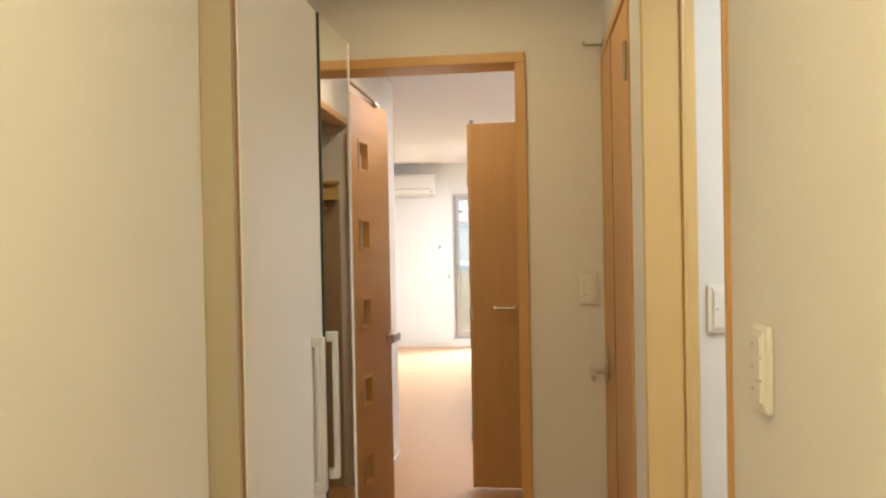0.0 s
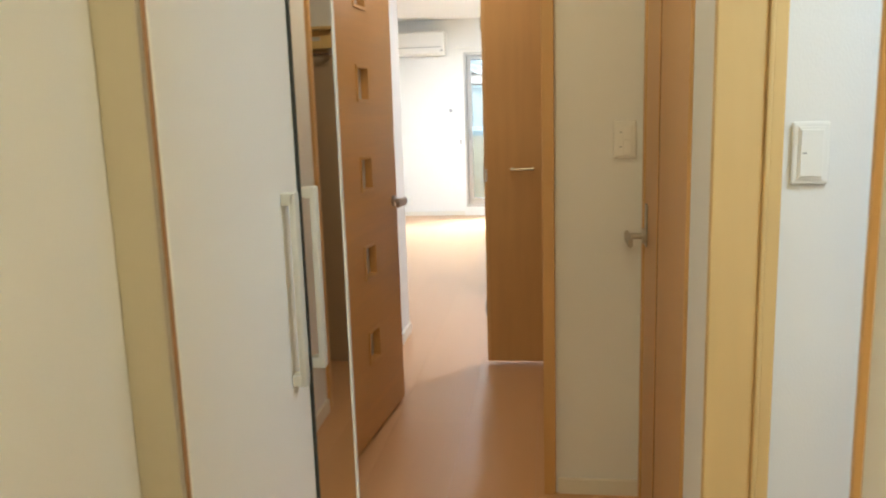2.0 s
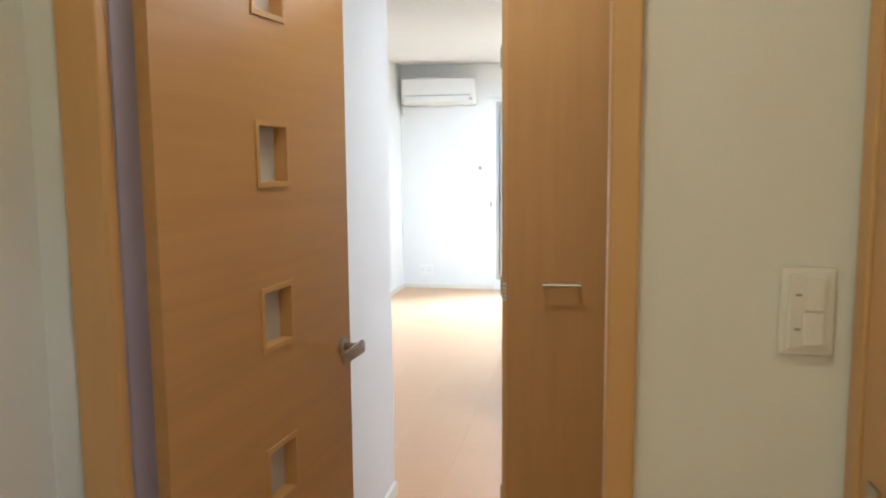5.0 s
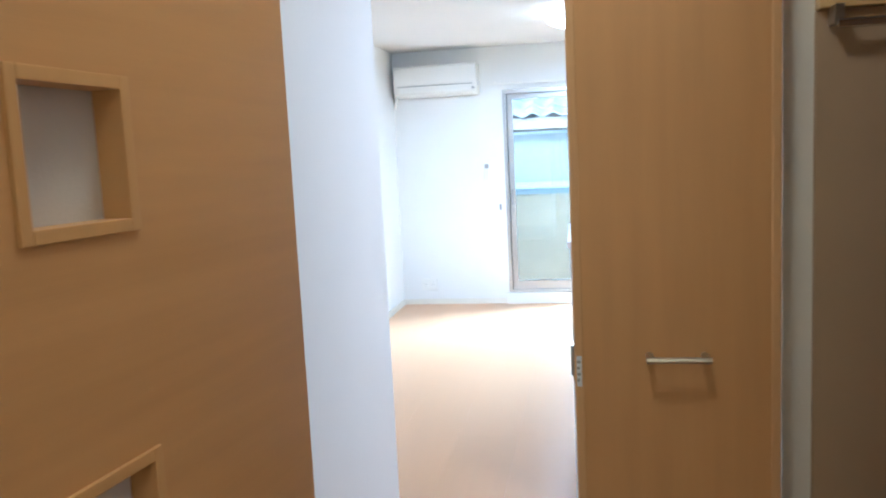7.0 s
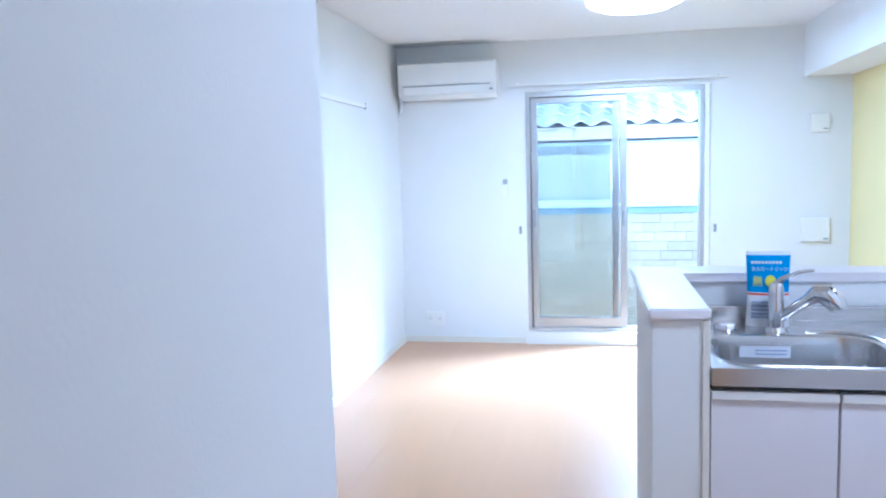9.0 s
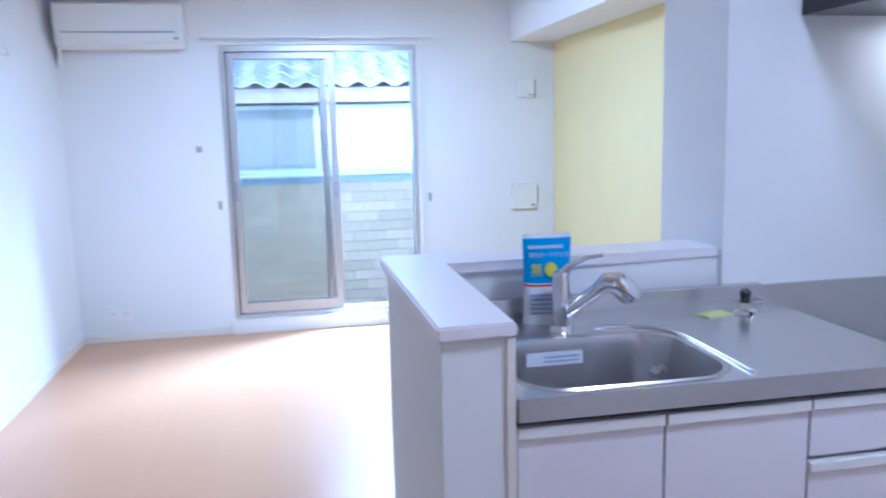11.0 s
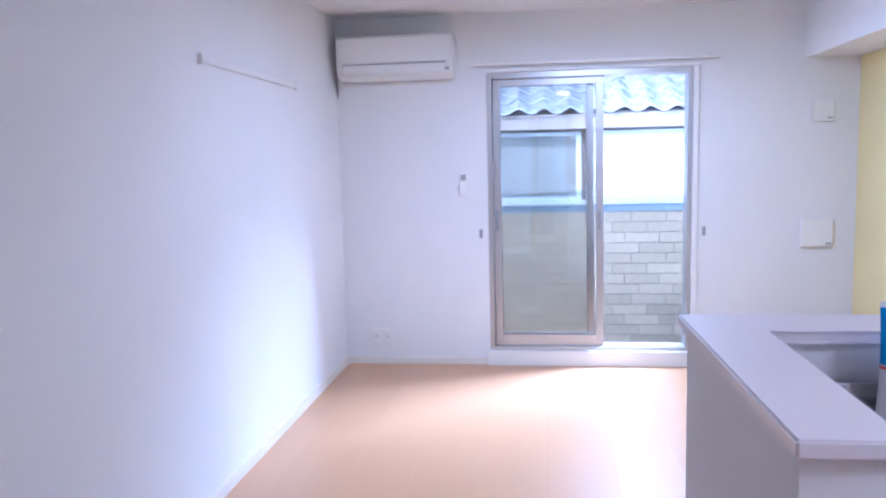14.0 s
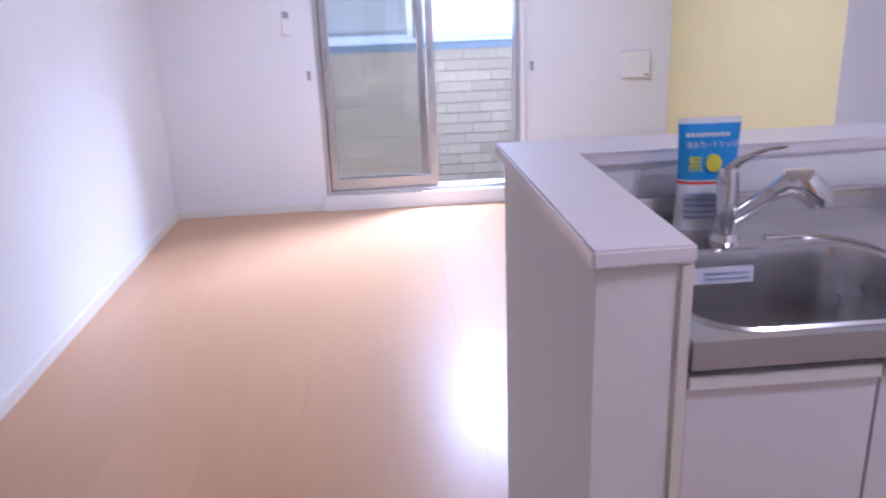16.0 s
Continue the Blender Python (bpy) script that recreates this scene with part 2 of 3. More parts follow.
structure("wall_passage_east", [(0.26, 0.34, 3.71, 4.31, -0.01, H), (0.26, 0.34, 4.31, 4.99, 2.07, H), (0.26, 1.5, 4.99, 5.09, -0.01, H)], WALL,
          "white wallpaper wall with the closet opening", "wall")
structure("wall_closet", [(0.96, 1.04, 3.71, 4.99, -0.01, H), (0.34, 0.96, 4.10, 4.18, -0.01, H)], CLOSET_SHADE, "closet walls in a brown darkened for shade", "wall")
structure("wall_living_west", [(-1.99, -1.86, 5.53, 10.67, -0.01, H)], WALL, "long white wallpaper wall of the living room", "wall")
structure("wall_north", [(-1.99, -0.84, 10.67, 10.82, -0.3, H), (0.535, 1.62, 10.67, 10.82, -0.3, H), (-0.84, 0.535, 10.67, 10.82, 1.985, H), (-0.84, 0.535, 10.67, 10.82, -0.3, 0.0)],
          WALL, "white wallpaper wall with the balcony window", "wall")
structure("wall_yellow", [(1.52, 1.62, 7.33, 10.67, -0.01, H)], YELLOW, "pale yellow accent wallpaper wall", "wall")
structure("wall_kitchen", [(0.706, 1.62, 6.98, 7.33, -0.01, H)], WALL, "white wall behind the sink and cooker", "wall")
structure("wall_kitchen_east", [(1.40, 1.50, 5.09, 6.98, -0.01, H)], WALL, "white wall at the kitchen's end", "wall")
structure("ceiling_beam", [(1.19, 1.52, 7.33, 10.67, 2.008, H)], WALL, "white boxed beam under the ceiling", "beam")

# skirting
for nm, b in (("baseboard_hall", (0.22, 0.50, 3.578, 3.59, 0, 0.055)), ("baseboard_west", (-1.86, -1.846, 5.53, 10.658, 0, 0.055)),
              ("baseboard_north", (-1.86, -0.862, 10.658, 10.67, 0, 0.05)), ("baseboard_north_east", (0.562, 1.52, 10.658, 10.67, 0, 0.05)),
              ("baseboard_passage", (-0.65, -0.638, 3.73, 5.53, 0, 0.06)), ("baseboard_wing", (-1.846, -0.65, 5.53, 5.542, 0, 0.06)),
              ("baseboard_passage_east", (0.248, 0.26, 3.73, 4.27, 0, 0.06)), ("baseboard_hall_west", (-0.31, -0.298, -1.2, 1.91, 0, 0.055)),
              ("baseboard_hall_east", (0.538, 0.55, -1.2, 1.92, 0, 0.055))):
    tagged(box(nm, BASE, None, *b), "cream painted skirting board", "baseboard", kind="structure")

# living room doorway casing
def casing(name, pieces, material, label):
    e = tagged(new(name), label, "door frame", kind="structure")
    for nm, b in pieces:
        box(nm, material, e, *b, bevel=0.004)
    return e


casing("door_frame_living", [("jamb", (-0.655, -0.585, 3.57, 3.73, 0, 2.05)), ("jamb", (0.172, 0.212, 3.57, 3.73, 0, 2.05)),
                             ("head", (-0.655, 0.212, 3.57, 3.73, 2.05, 2.088))], TRIM, "light beech door frame of the living room")
casing("door_frame_toilet", [("jamb", (0.486, 0.60, 3.532, 3.575, 0, 2.05)), ("jamb", (0.492, 0.60, 2.802, 2.814, 0, 2.05)), ("head", (0.488, 0.60, 2.802, 3.575, 2.05, 2.085))],
       TRIM, "light beech door frame of the toilet")
casing("door_frame_washroom", [("jamb", (0.50, 0.590, 2.575, 2.60, 0, 2.05)), ("stop", (0.590, 0.600, 2.567, 2.60, 0, 2.05)), ("jamb", (0.600, 0.626, 2.579, 2.65, 0, 2.05)),
                               ("head", (0.535, 0.635, 1.938, 2.60, 2.05, 2.085))], JAMB, "wooden frame of the washroom doorway, coloured paler as lit")
casing("door_jamb_washroom", [("jamb", (0.541, 0.635, 1.950, 1.962, 0, 2.05))], TRIM, "beech jamb of the washroom doorway")
casing("door_frame_closet", [("jamb", (0.245, 0.345, 4.275, 4.315, 0, 2.05)), ("head", (0.245, 0.345, 4.275, 4.985, 2.05, 2.085))],
       TRIM, "light beech frame of the closet")


# lilac-grey strip along the inner face of the hinge-side jamb
LILAC = mat("lilac_grey", (0.33, 0.30, 0.42), 0.6)
box("jamb_strip", LILAC, bpy.data.objects["door_frame_living"], -0.586, -0.580, 3.60, 3.728, 0.0, 2.05, 0, "lilac-grey strip on the jamb's inner face")

# ---- hall ----
def handle_lever(parent, x, y, z, out, along):
    """A lever handle on a door face: out and along are unit directions."""
    o, a, p = Vector(out), Vector(along), Vector((x, y, z))
    h = part("handle", cyl(bmesh.new(), p, p + o * 0.010, 0.024), NICKEL, parent, "satin nickel lever handle", True)
    bm = bmesh.new()
    cyl(bm, p, p + o * 0.052, 0.010)
    part("neck", bm, NICKEL, h, smooth=True)
    bm = bmesh.new()
    q = p + o * 0.050
    for u0, u1, w0, w1 in ((-0.014, 0.110, 0.017, 0.014),):
        vs = []
        for u, wd in ((u0, w0), (u1, w1)):
            for e1, e2 in ((-1, -1), (1, -1), (1, 1), (-1, 1)):
                vs.append(bm.verts.new(q + a * u + o * (0.007 * e1 + 0.004) + Vector((0, 0, 1)) * (wd * e2 - 0.004 * (u > 0))))
        for fc_ in ((3, 2, 1, 0), (4, 5, 6, 7), (0, 1, 5, 4), (1, 2, 6, 5), (2, 3, 7, 6), (3, 0, 4, 7)):
            bm.faces.new([vs[n_] for n_ in fc_])
    bmesh.ops.bevel(bm, geom=list(bm.edges), offset=0.004, segments=2, affect="EDGES")
    part("lever", bm, NICKEL, h, smooth=True)
    return h


# living room door, standing open into the passage
def pane_door():
    d = thing("living_room_door", "beech veneer door with five small square panes, open", "door", m=pose(-0.572, 3.662, 0, 0, 0, 84.3))
    W, T, HT = 0.778, 0.036, 2.03
    xs, zs = (0, 0.322, 0.462, W), [0.012] + [v for k in range(5) for v in (0.309 + 0.348 * k, 0.449 + 0.348 * k)] + [HT]
    bm = bmesh.new()
    add_box(bm, xs[0], xs[1], -T / 2, T / 2, 0.012, HT)
    add_box(bm, xs[2], xs[3], -T / 2, T / 2, 0.012, HT)
    for k in range(0, len(zs), 2):
        add_box(bm, xs[1], xs[2], -T / 2, T / 2, zs[k], zs[k + 1])
    part("leaf", bm, OAKH, d)
    for k in range(5):
        z0, z1 = 0.309 + 0.348 * k, 0.449 + 0.348 * k
        f = bmesh.new()
        w, o = 0.012, 0.004
        for b in ((xs[1], xs[1] + w, z0, z1), (xs[2] - w, xs[2], z0, z1), (xs[1] + w, xs[2] - w, z0, z0 + w), (xs[1] + w, xs[2] - w, z1 - w, z1)):
            add_box(f, b[0], b[1], -T / 2 - o, T / 2 + o, b[2], b[3], 0.001)
        fr = part("pane_frame", f, TRIM, d)
        box("pane", FROST, fr, xs[1] + w, xs[2] - w, 0.009, 0.014, z0 + w, z1 - w, 0)
    for s in (-1, 1):
        handle_lever(d, W - 0.055, s * T / 2, 0.93, (0, s, 0), (-1, 0, 0))
    box("latch_plate", NICKEL, d, W - 0.001, W + 0.002, -0.011, 0.011, 0.87, 0.99, 0)
    bm = bmesh.new()
    for z in (0.25, 1.75):
        cyl(bm, (-0.006, -T / 2 - 0.006, z - 0.05), (-0.006, -T / 2 - 0.006, z + 0.05), 0.006, n=10)
    part("hinge", bm, NICKEL, d, smooth=True)
    bm = bmesh.new()
    tube(bm, [(0.10, -0.03, 2.075), (0.56, -0.026, 2.036)], 0.009, 8)
    add_box(bm, 0.54, 0.60, -0.034, -0.018, 2.022, 2.036)
    part("door_stay", bm, NICKEL, d, "thin metal door stay")
    return d


pane_door()

# toilet door, closed
d = thing("toilet_door", "closed plain beech veneer door with a nickel lever", "door")
box("leaf", OAK, d, 0.494, 0.53, 2.818, 3.249, 0.01, 2.045, 0.002)
box("lock_stile", OAK, d, 0.4905, 0.53, 3.2545, 3.529, 0.01, 2.045, 0.002)
# dark strip, slightly proud, painting the shaded line beside the lock stile
box("groove_shade", GAP, d, 0.4922, 0.53, 3.251, 3.254, 0.01, 2.045, 0)
box("lock_plate", NICKEL, d, 0.485, 0.490, 3.455, 3.490, 0.885, 1.015, 0.002)
handle_lever(d, 0.485, 3.468, 0.917, (-1, 0, 0), (0, -1, 0))
for z in (0.25, 1.87):
    bm = add_box(bmesh.new(), 0.488, 0.494, 2.816, 2.842, z - 0.05, z + 0.05)
    cyl(bm, (0.487, 2.817, z - 0.052), (0.487, 2.817, z + 0.052), 0.006, n=10)
    part("hinge", bm, NICKEL, d)

# shoe cabinet with a mirror door
c = thing("shoe_cabinet", "tall white shoe cabinet with a mirror door", "cabinet")
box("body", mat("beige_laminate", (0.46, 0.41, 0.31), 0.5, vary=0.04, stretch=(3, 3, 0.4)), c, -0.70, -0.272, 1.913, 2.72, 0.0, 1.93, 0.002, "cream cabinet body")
dr = box("door", WHITE, c, -0.271, -0.25, 1.928, 2.410, 0.06, 1.925, 0.003, "white cabinet door")
# dark strip painting the shadow gap between side panel and door
box("door_gap_shade", GAP, dr, -0.2555, -0.252, 1.9225, 1.9275, 0.06, 1.925, 0)
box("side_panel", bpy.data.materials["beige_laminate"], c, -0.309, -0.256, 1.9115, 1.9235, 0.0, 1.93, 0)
md = box("mirror_door", WHITE, c, -0.271, -0.253, 2.416, 2.716, 0.06, 1.925, 0.002, "cabinet door faced with a mirror")
box("mirror", MIRROR, md, -0.2535, -0.2505, 2.420, 2.700, 0.064, 1.921, 0)
box("mirror_edge", DARK, md, -0.256, -0.2495, 2.414, 2.420, 0.06, 1.925, 0)
box("mirror_trim", WHITE, md, -0.256, -0.2485, 2.700, 2.717, 0.06, 1.926, 0.001)

md.matrix_basis = Matrix.Translation((-0.262, 2.717, 0)) @ Matrix.Rotation(radians(0.65), 4, "Z") @ Matrix.Translation((0.262, -2.717, 0))


def bow_handle(parent, y, z0, z1):
    bm = bmesh.new()
    add_box(bm, -0.236, -0.224, y - 0.012, y + 0.012, z0, z1, 0.004)
    add_box(bm, -0.250, -0.226, y - 0.012, y + 0.012, z0, z0 + 0.022, 0.004)
    add_box(bm, -0.250, -0.226, y - 0.012, y + 0.012, z1 - 0.022, z1, 0.004)
    part("handle", bm, HANDLEG, parent, "pale grey bow handle", True)


bow_handle(dr, 2.328, 0.845, 1.187)
bow_handle(md, 2.429, 0.845, 1.187)


# light switches: face looks along -y in its own frame
def wall_switch(m, keys, label):
    s = thing("light_switch", label, "light switch", "light switches", m)
    box("plate", PLASTIC, s, -0.035, 0.035, -0.010, 0.0, -0.06, 0.06, 0.006)
    box("surround", PLASTIC, s, -0.024, 0.024, -0.0125, -0.009, -0.05, 0.05, 0.001)
    hgt = 0.092 / keys
    for k in range(keys):
        key = box("rocker", PLASTIC, s, -0.021 + (0.016 if keys > 1 else 0), 0.021, -0.0155, -0.012, -0.046 + k * hgt + 0.001, -0.046 + (k + 1) * hgt - 0.001, 0.002)
        box("marker", GREYP, key, -0.017, -0.009, -0.0160, -0.0154, -0.046 + (k + 0.5) * hgt - 0.0015, -0.046 + (k + 0.5) * hgt + 0.0015, 0)
    return s


wall_switch(pose(0.432, 3.59, 1.206), 2, "white two-key light switch beside the doorway")
wall_switch(pose(0.693, 2.65, 1.213), 1, "white single light switch in the washroom")
wall_switch(pose(0.55, 1.764, 1.215, 0, 0, -90), 3, "white three-key light switch in the hall")
wall_switch(pose(0.26, 4.066, 1.19, 0, 0, -90), 1, "white single light switch in the passage")

h = thing("coat_hook", "small nickel hook above the toilet door", "hook")
bm = bmesh.new()
tube(bm, [(0.50, 3.57, 2.098), (0.46, 3.565, 2.098), (0.43, 3.562, 2.098), (0.424, 3.562, 2.112)], 0.004, 8)
add_box(bm, 0.494, 0.50, 3.555, 3.585, 2.08, 2.116)
part("arm", bm, NICKEL, h)

# hall, passage and washroom ceiling lamps; doorway and kitchen ones are added fill
for nm, x, y, mt, lb in (("hall_ceiling_lamp", 0.1, 0.7, WARMLAMP, "small round warm ceiling lamp in the hall"), ("hall_ceiling_lamp", -0.05, 2.95, WARMLAMP, "small round warm ceiling lamp before the doorway"),
                         ("passage_ceiling_lamp", -0.15, 4.3, WARMLAMP, "small round warm ceiling lamp in the passage"), ("kitchen_ceiling_lamp", 0.55, 5.75, LAMP, "small round cool kitchen ceiling lamp"),
                         ("washroom_ceiling_lamp", 1.2, 1.9, LAMP, "small round cool ceiling lamp")):
    e = thing(nm, lb, "ceiling lamp", m=pose(x, y, H))
    part("base", lathe(bmesh.new(), [(0.10, -0.0), (0.10, -0.012)]), PLASTIC, e)
    part("diffuser", lathe(bmesh.new(), [(0.092, -0.012), (0.09, -0.025), (0.07, -0.033), (0.01, -0.036)]), mt, e, smooth=True)

# ---- passage: closet with folding door ----
f = thing("folding_closet_door", "beech veneer folding closet door standing open", "door")
p1 = box("panel", OAK, f, -0.127, 0.245, 4.935, 4.957, 0.02, 2.03, 0.002)
for x0 in (-0.1285, 0.228):
    box("edge_band", BAND, p1, x0, x0 + 0.0185, 4.9335, 4.9575, 0.018, 2.032, 0.004, "pale solid beech edge band")
lb = box("hinge_label", PAPER, p1, -0.1245, -0.1145, 4.9322, 4.9334, 0.955, 1.015, 0, "small white sticker with dark print")
for j in range(4):
    box("print_bar", GREYP, lb, -0.1235, -0.1185 + 0.0015 * (j % 2), 4.9316, 4.9321, 0.965 + 0.012 * j, 0.970 + 0.012 * j, 0)
p2 = box("panel", OAK, f, -0.123, 0.247, 4.961, 4.983, 0.02, 2.03, 0.002)
bm = bmesh.new()
tube(bm, [(0.004, 4.900, 1.015), (0.12, 4.900, 1.015)], 0.006, 10)
for x in (0.012, 0.112):
    cyl(bm, (x, 4.936, 1.015), (x, 4.898, 1.015), 0.007, n=12)
part("handle", bm, NICKEL, p1, "satin nickel bar handle", True)
bm = bmesh.new()
for z in (0.30, 1.0, 1.72):
    add_box(bm, -0.131, -0.1265, 4.938, 4.980, z - 0.035, z + 0.035)
    cyl(bm, (-0.131, 4.959, z - 0.03), (-0.131, 4.959, z + 0.03), 0.005, n=10)
part("hinge", bm, NICKEL, f)
bm = bmesh.new()
add_box(bm, -0.115, -0.095, 4.94, 4.98, 2.03, 2.05)
part("top_pivot", bm, GREYP, f)

# darker sheet painted in for the shadow under the shelf
structure("closet_shade_panel", [(0.312, 0.955, 4.972, 4.988, 0.0, 1.63)], CLOSET_SHADE, "brown panel painting the shade below the closet shelf", "panel")
s = thing("closet_shelf", "pale wooden closet shelf with a hanging rail", "shelf")
box("board", JAMB, s, 0.312, 0.955, 4.925, 4.986, 1.722, 1.738, 0.002)
ba = box("batten", JAMB, s, 0.312, 0.955, 4.955, 4.986, 1.632, 1.722, 0.002)
box("label_plate", HANDLEG, ba, 0.385, 0.47, 4.953, 4.9555, 1.672, 1.690, 0)
part("hanging_rail", tube(bmesh.new(), [(0.335, 4.935, 1.602), (0.955, 4.935, 1.602)], 0.010, 12), CHROME, s, "chrome hanging rail", True)
box("rail_bracket", NICKEL, s, 0.330, 0.345, 4.93, 4.972, 1.602, 1.634, 0)

# ---- living room ----
# wall-mounted air conditioner
ac = thing("air_conditioner", "white wall-mounted air conditioner in the corner", "air conditioner")
bm = bmesh.new()
prof = [(10.66, 2.228), (10.47, 2.228), (10.445, 2.21), (10.436, 2.13), (10.44, 2.03), (10.47, 1.975), (10.55, 1.957), (10.66, 1.957)]
va, vb = [bm.verts.new((-1.80, y, z)) for y, z in prof], [bm.verts.new((-1.04, y, z)) for y, z in prof]
for k in range(len(prof)):
    bm.faces.new((va[k], va[(k + 1) % len(prof)], vb[(k + 1) % len(prof)], vb[k]))
bm.faces.new(va[::-1]), bm.faces.new(vb)
bmesh.ops.bevel(bm, geom=[e for e in bm.edges if abs(e.verts[0].co.x - e.verts[1].co.x) < 1e-5], offset=0.006, segments=2, affect="EDGES")
part("body", bm, PLASTIC, ac, smooth=True)
box("front_panel", PLASTIC, ac, -1.792, -1.048, 10.428, 10.437, 2.052, 2.214, 0.004)
box("louvre", PLASTIC, ac, -1.75, -1.09, 10.433, 10.447, 1.985, 2.040, 0.003)
box("louvre_gap", GREYP, ac, -1.76, -1.08, 10.436, 10.445, 2.041, 2.048, 0)
box("signal_window", GREYP, ac, -1.085, -1.060, 10.430, 10.441, 1.998, 2.012, 0)
bm = tube(bmesh.new(), [(-1.815, 10.64, 2.0), (-1.83, 10.64, 1.95), (-1.83, 10.645, 1.86)], 0.018, 12)
part("pipe", bm, PLASTIC, ac, "white pipe cover", True)

# ceiling lamp
e = thing("ceiling_lamp", "large round white ceiling lamp, lit", "ceiling lamp", m=pose(-0.08, 9.1, H))
part("base", lathe(bmesh.new(), [(0.235, 0.0), (0.24, -0.05)], 48), PLASTIC, e)
part("diffuser", lathe(bmesh.new(), [(0.258, -0.040), (0.272, -0.055), (0.262, -0.080), (0.20, -0.107), (0.12, -0.121), (0.01, -0.126)], 48), LAMP, e, smooth=True)

# balcony window: both sashes pushed to one side
w = tagged(new("window_1"), "aluminium sliding balcony window, half open", "window", kind="structure")
bm = bmesh.new()
for b in ((-0.839, -0.808, 0.105, 1.984), (0.468, 0.496, 0.105, 1.984), (-0.808, 0.468, 1.945, 1.984), (-0.808, 0.468, 0.105, 0.128)):
    add_box(bm, b[0], b[1], 10.665, 10.80, b[2], b[3], 0.002)
part("window_frame", bm, ALU, w)
box("window_sill", PLASTIC, w, -0.86, 0.56, 10.63, 10.80, 0.0, 0.103, 0.004, "white sill step")
box("side_casing", PLASTIC, w, 0.498, 0.533, 10.645, 10.80, 0.105, 1.983, 0.003)
box("head_casing", PLASTIC, w, -0.86, 0.545, 10.655, 10.669, 1.987, 2.005, 0.003)


def sash(x0, x1, y, handle):
    bm = bmesh.new()
    z0, z1 = 0.129, 1.943
    for b in ((x0, x0 + 0.045, z0, z1), (x1 - 0.05, x1, z0, z1), (x0 + 0.045, x1 - 0.05, z0, z0 + 0.075), (x0 + 0.045, x1 - 0.05, z1 - 0.045, z1)):
        add_box(bm, b[0], b[1], y, y + 0.03, b[2], b[3], 0.002)
    sf = part("sash_frame", bm, ALU, w, "grey aluminium sash")
    box("pane", GLASS, sf, x0 + 0.045, x1 - 0.05, y + 0.012, y + 0.017, z0 + 0.075, z1 - 0.045, 0)
    if handle:
        box("latch", GREYP, sf, x1 - 0.035, x1 - 0.015, y - 0.012, y, 0.93, 1.05, 0.003)
        box("pull", GREYP, sf, x0 + 0.008, x0 + 0.028, y - 0.014, y, 0.93, 1.07, 0.003)


sash(-0.798, -0.068, 10.70, True)
sash(-0.806, -0.128, 10.745, False)

r = thing("curtain_rail", "slim white curtain rail above the window", "curtain rail")
box("track", PLASTIC, r, -0.945, 0.655, 10.60, 10.622, 2.027, 2.041, 0.003)
for x in (-0.90, -0.15, 0.60):
    box("bracket", PLASTIC, r, x - 0.012, x + 0.012, 10.60, 10.67, 2.041, 2.053, 0.002)
box("cord_stop", PLASTIC, r, 0.40, 0.60, 10.594, 10.60, 2.026, 2.043, 0.002)

for x in (-0.892, 0.578):
    k = thing("curtain_hook", "small grey curtain tieback hook on the wall", "hook", "curtain hooks", pose(x, 10.67, 0.912))
    bm = add_box(bmesh.new(), -0.011, 0.011, -0.006, 0, -0.03, 0.03, 0.002)
    tube(bm, [(0, -0.004, 0.01), (0, -0.03, 0.005), (0, -0.034, 0.025)], 0.004, 8)
    part("plate", bm, GREYP, k)

t = thing("air_conditioner_remote", "white remote control in a wall holder", "remote control", m=pose(-1.006, 10.67, 1.262))
box("holder", PLASTIC, t, -0.026, 0.026, -0.02, 0, -0.09, 0.0, 0.004)
rm = box("remote", PLASTIC, t, -0.022, 0.022, -0.017, -0.003, -0.07, 0.065, 0.004)
box("display", GREYP, rm, -0.018, 0.018, -0.0185, -0.0165, 0.015, 0.055, 0)

o = thing("wall_socket", "white double wall socket near the floor", "wall socket", m=pose(-1.604, 10.67, 0.193))
box("plate", PLASTIC, o, -0.08, 0.08, -0.009, 0, -0.058, 0.058, 0.005)
for x in (-0.038, 0.038):
    ins = box("insert", PLASTIC, o, x - 0.03, x + 0.03, -0.012, -0.008, -0.045, 0.045, 0.002)
    for dx in (-0.008, 0.008):
        box("slot", GREYP, ins, x + dx - 0.0015, x + dx + 0.0015, -0.0125, -0.0115, -0.008, 0.012, 0)

i = thing("intercom_monitor", "white wall-mounted intercom panel", "intercom", m=pose(1.282, 10.67, 0.893))
box("body", PLASTIC, i, -0.10, 0.095, -0.03, 0, -0.09, 0.09, 0.008)
box("button", GREYP, i, 0.05, 0.085, -0.033, -0.029, -0.075, -0.062, 0)
box("screen", PLASTIC, i, -0.085, 0.035, -0.0315, -0.029, -0.02, 0.075, 0)
i = thing("wall_control_panel", "small white wall control box", "control panel", m=pose(1.297, 10.67, 1.672))
box("body", PLASTIC, i, -0.068, 0.068, -0.028, 0, -0.066, 0.066, 0.008)
box("label_mark", GREYP, i, 0.022, 0.055, -0.030, -0.0275, -0.05, -0.04, 0)

k = thing("picture_rail", "short white picture rail on the wall", "picture rail")
box("rail", PLASTIC, k, -1.86, -1.842, 8.49, 9.71, 1.838, 1.866, 0.003)
box("end_cap", PLASTIC, k, -1.86, -1.838, 8.468, 8.488, 1.832, 1.874, 0.003)
box("end_cap", PLASTIC, k, -1.86, -1.838, 9.712, 9.732, 1.832, 1.874, 0.003)

# ---- kitchen ----
b = thing("kitchen_half_wall", "white half wall with a broad counter top", "half wall")
bm = add_box(bmesh.new(), -0.165, -0.046, 6.385, 7.137, -0.005, 1.040)
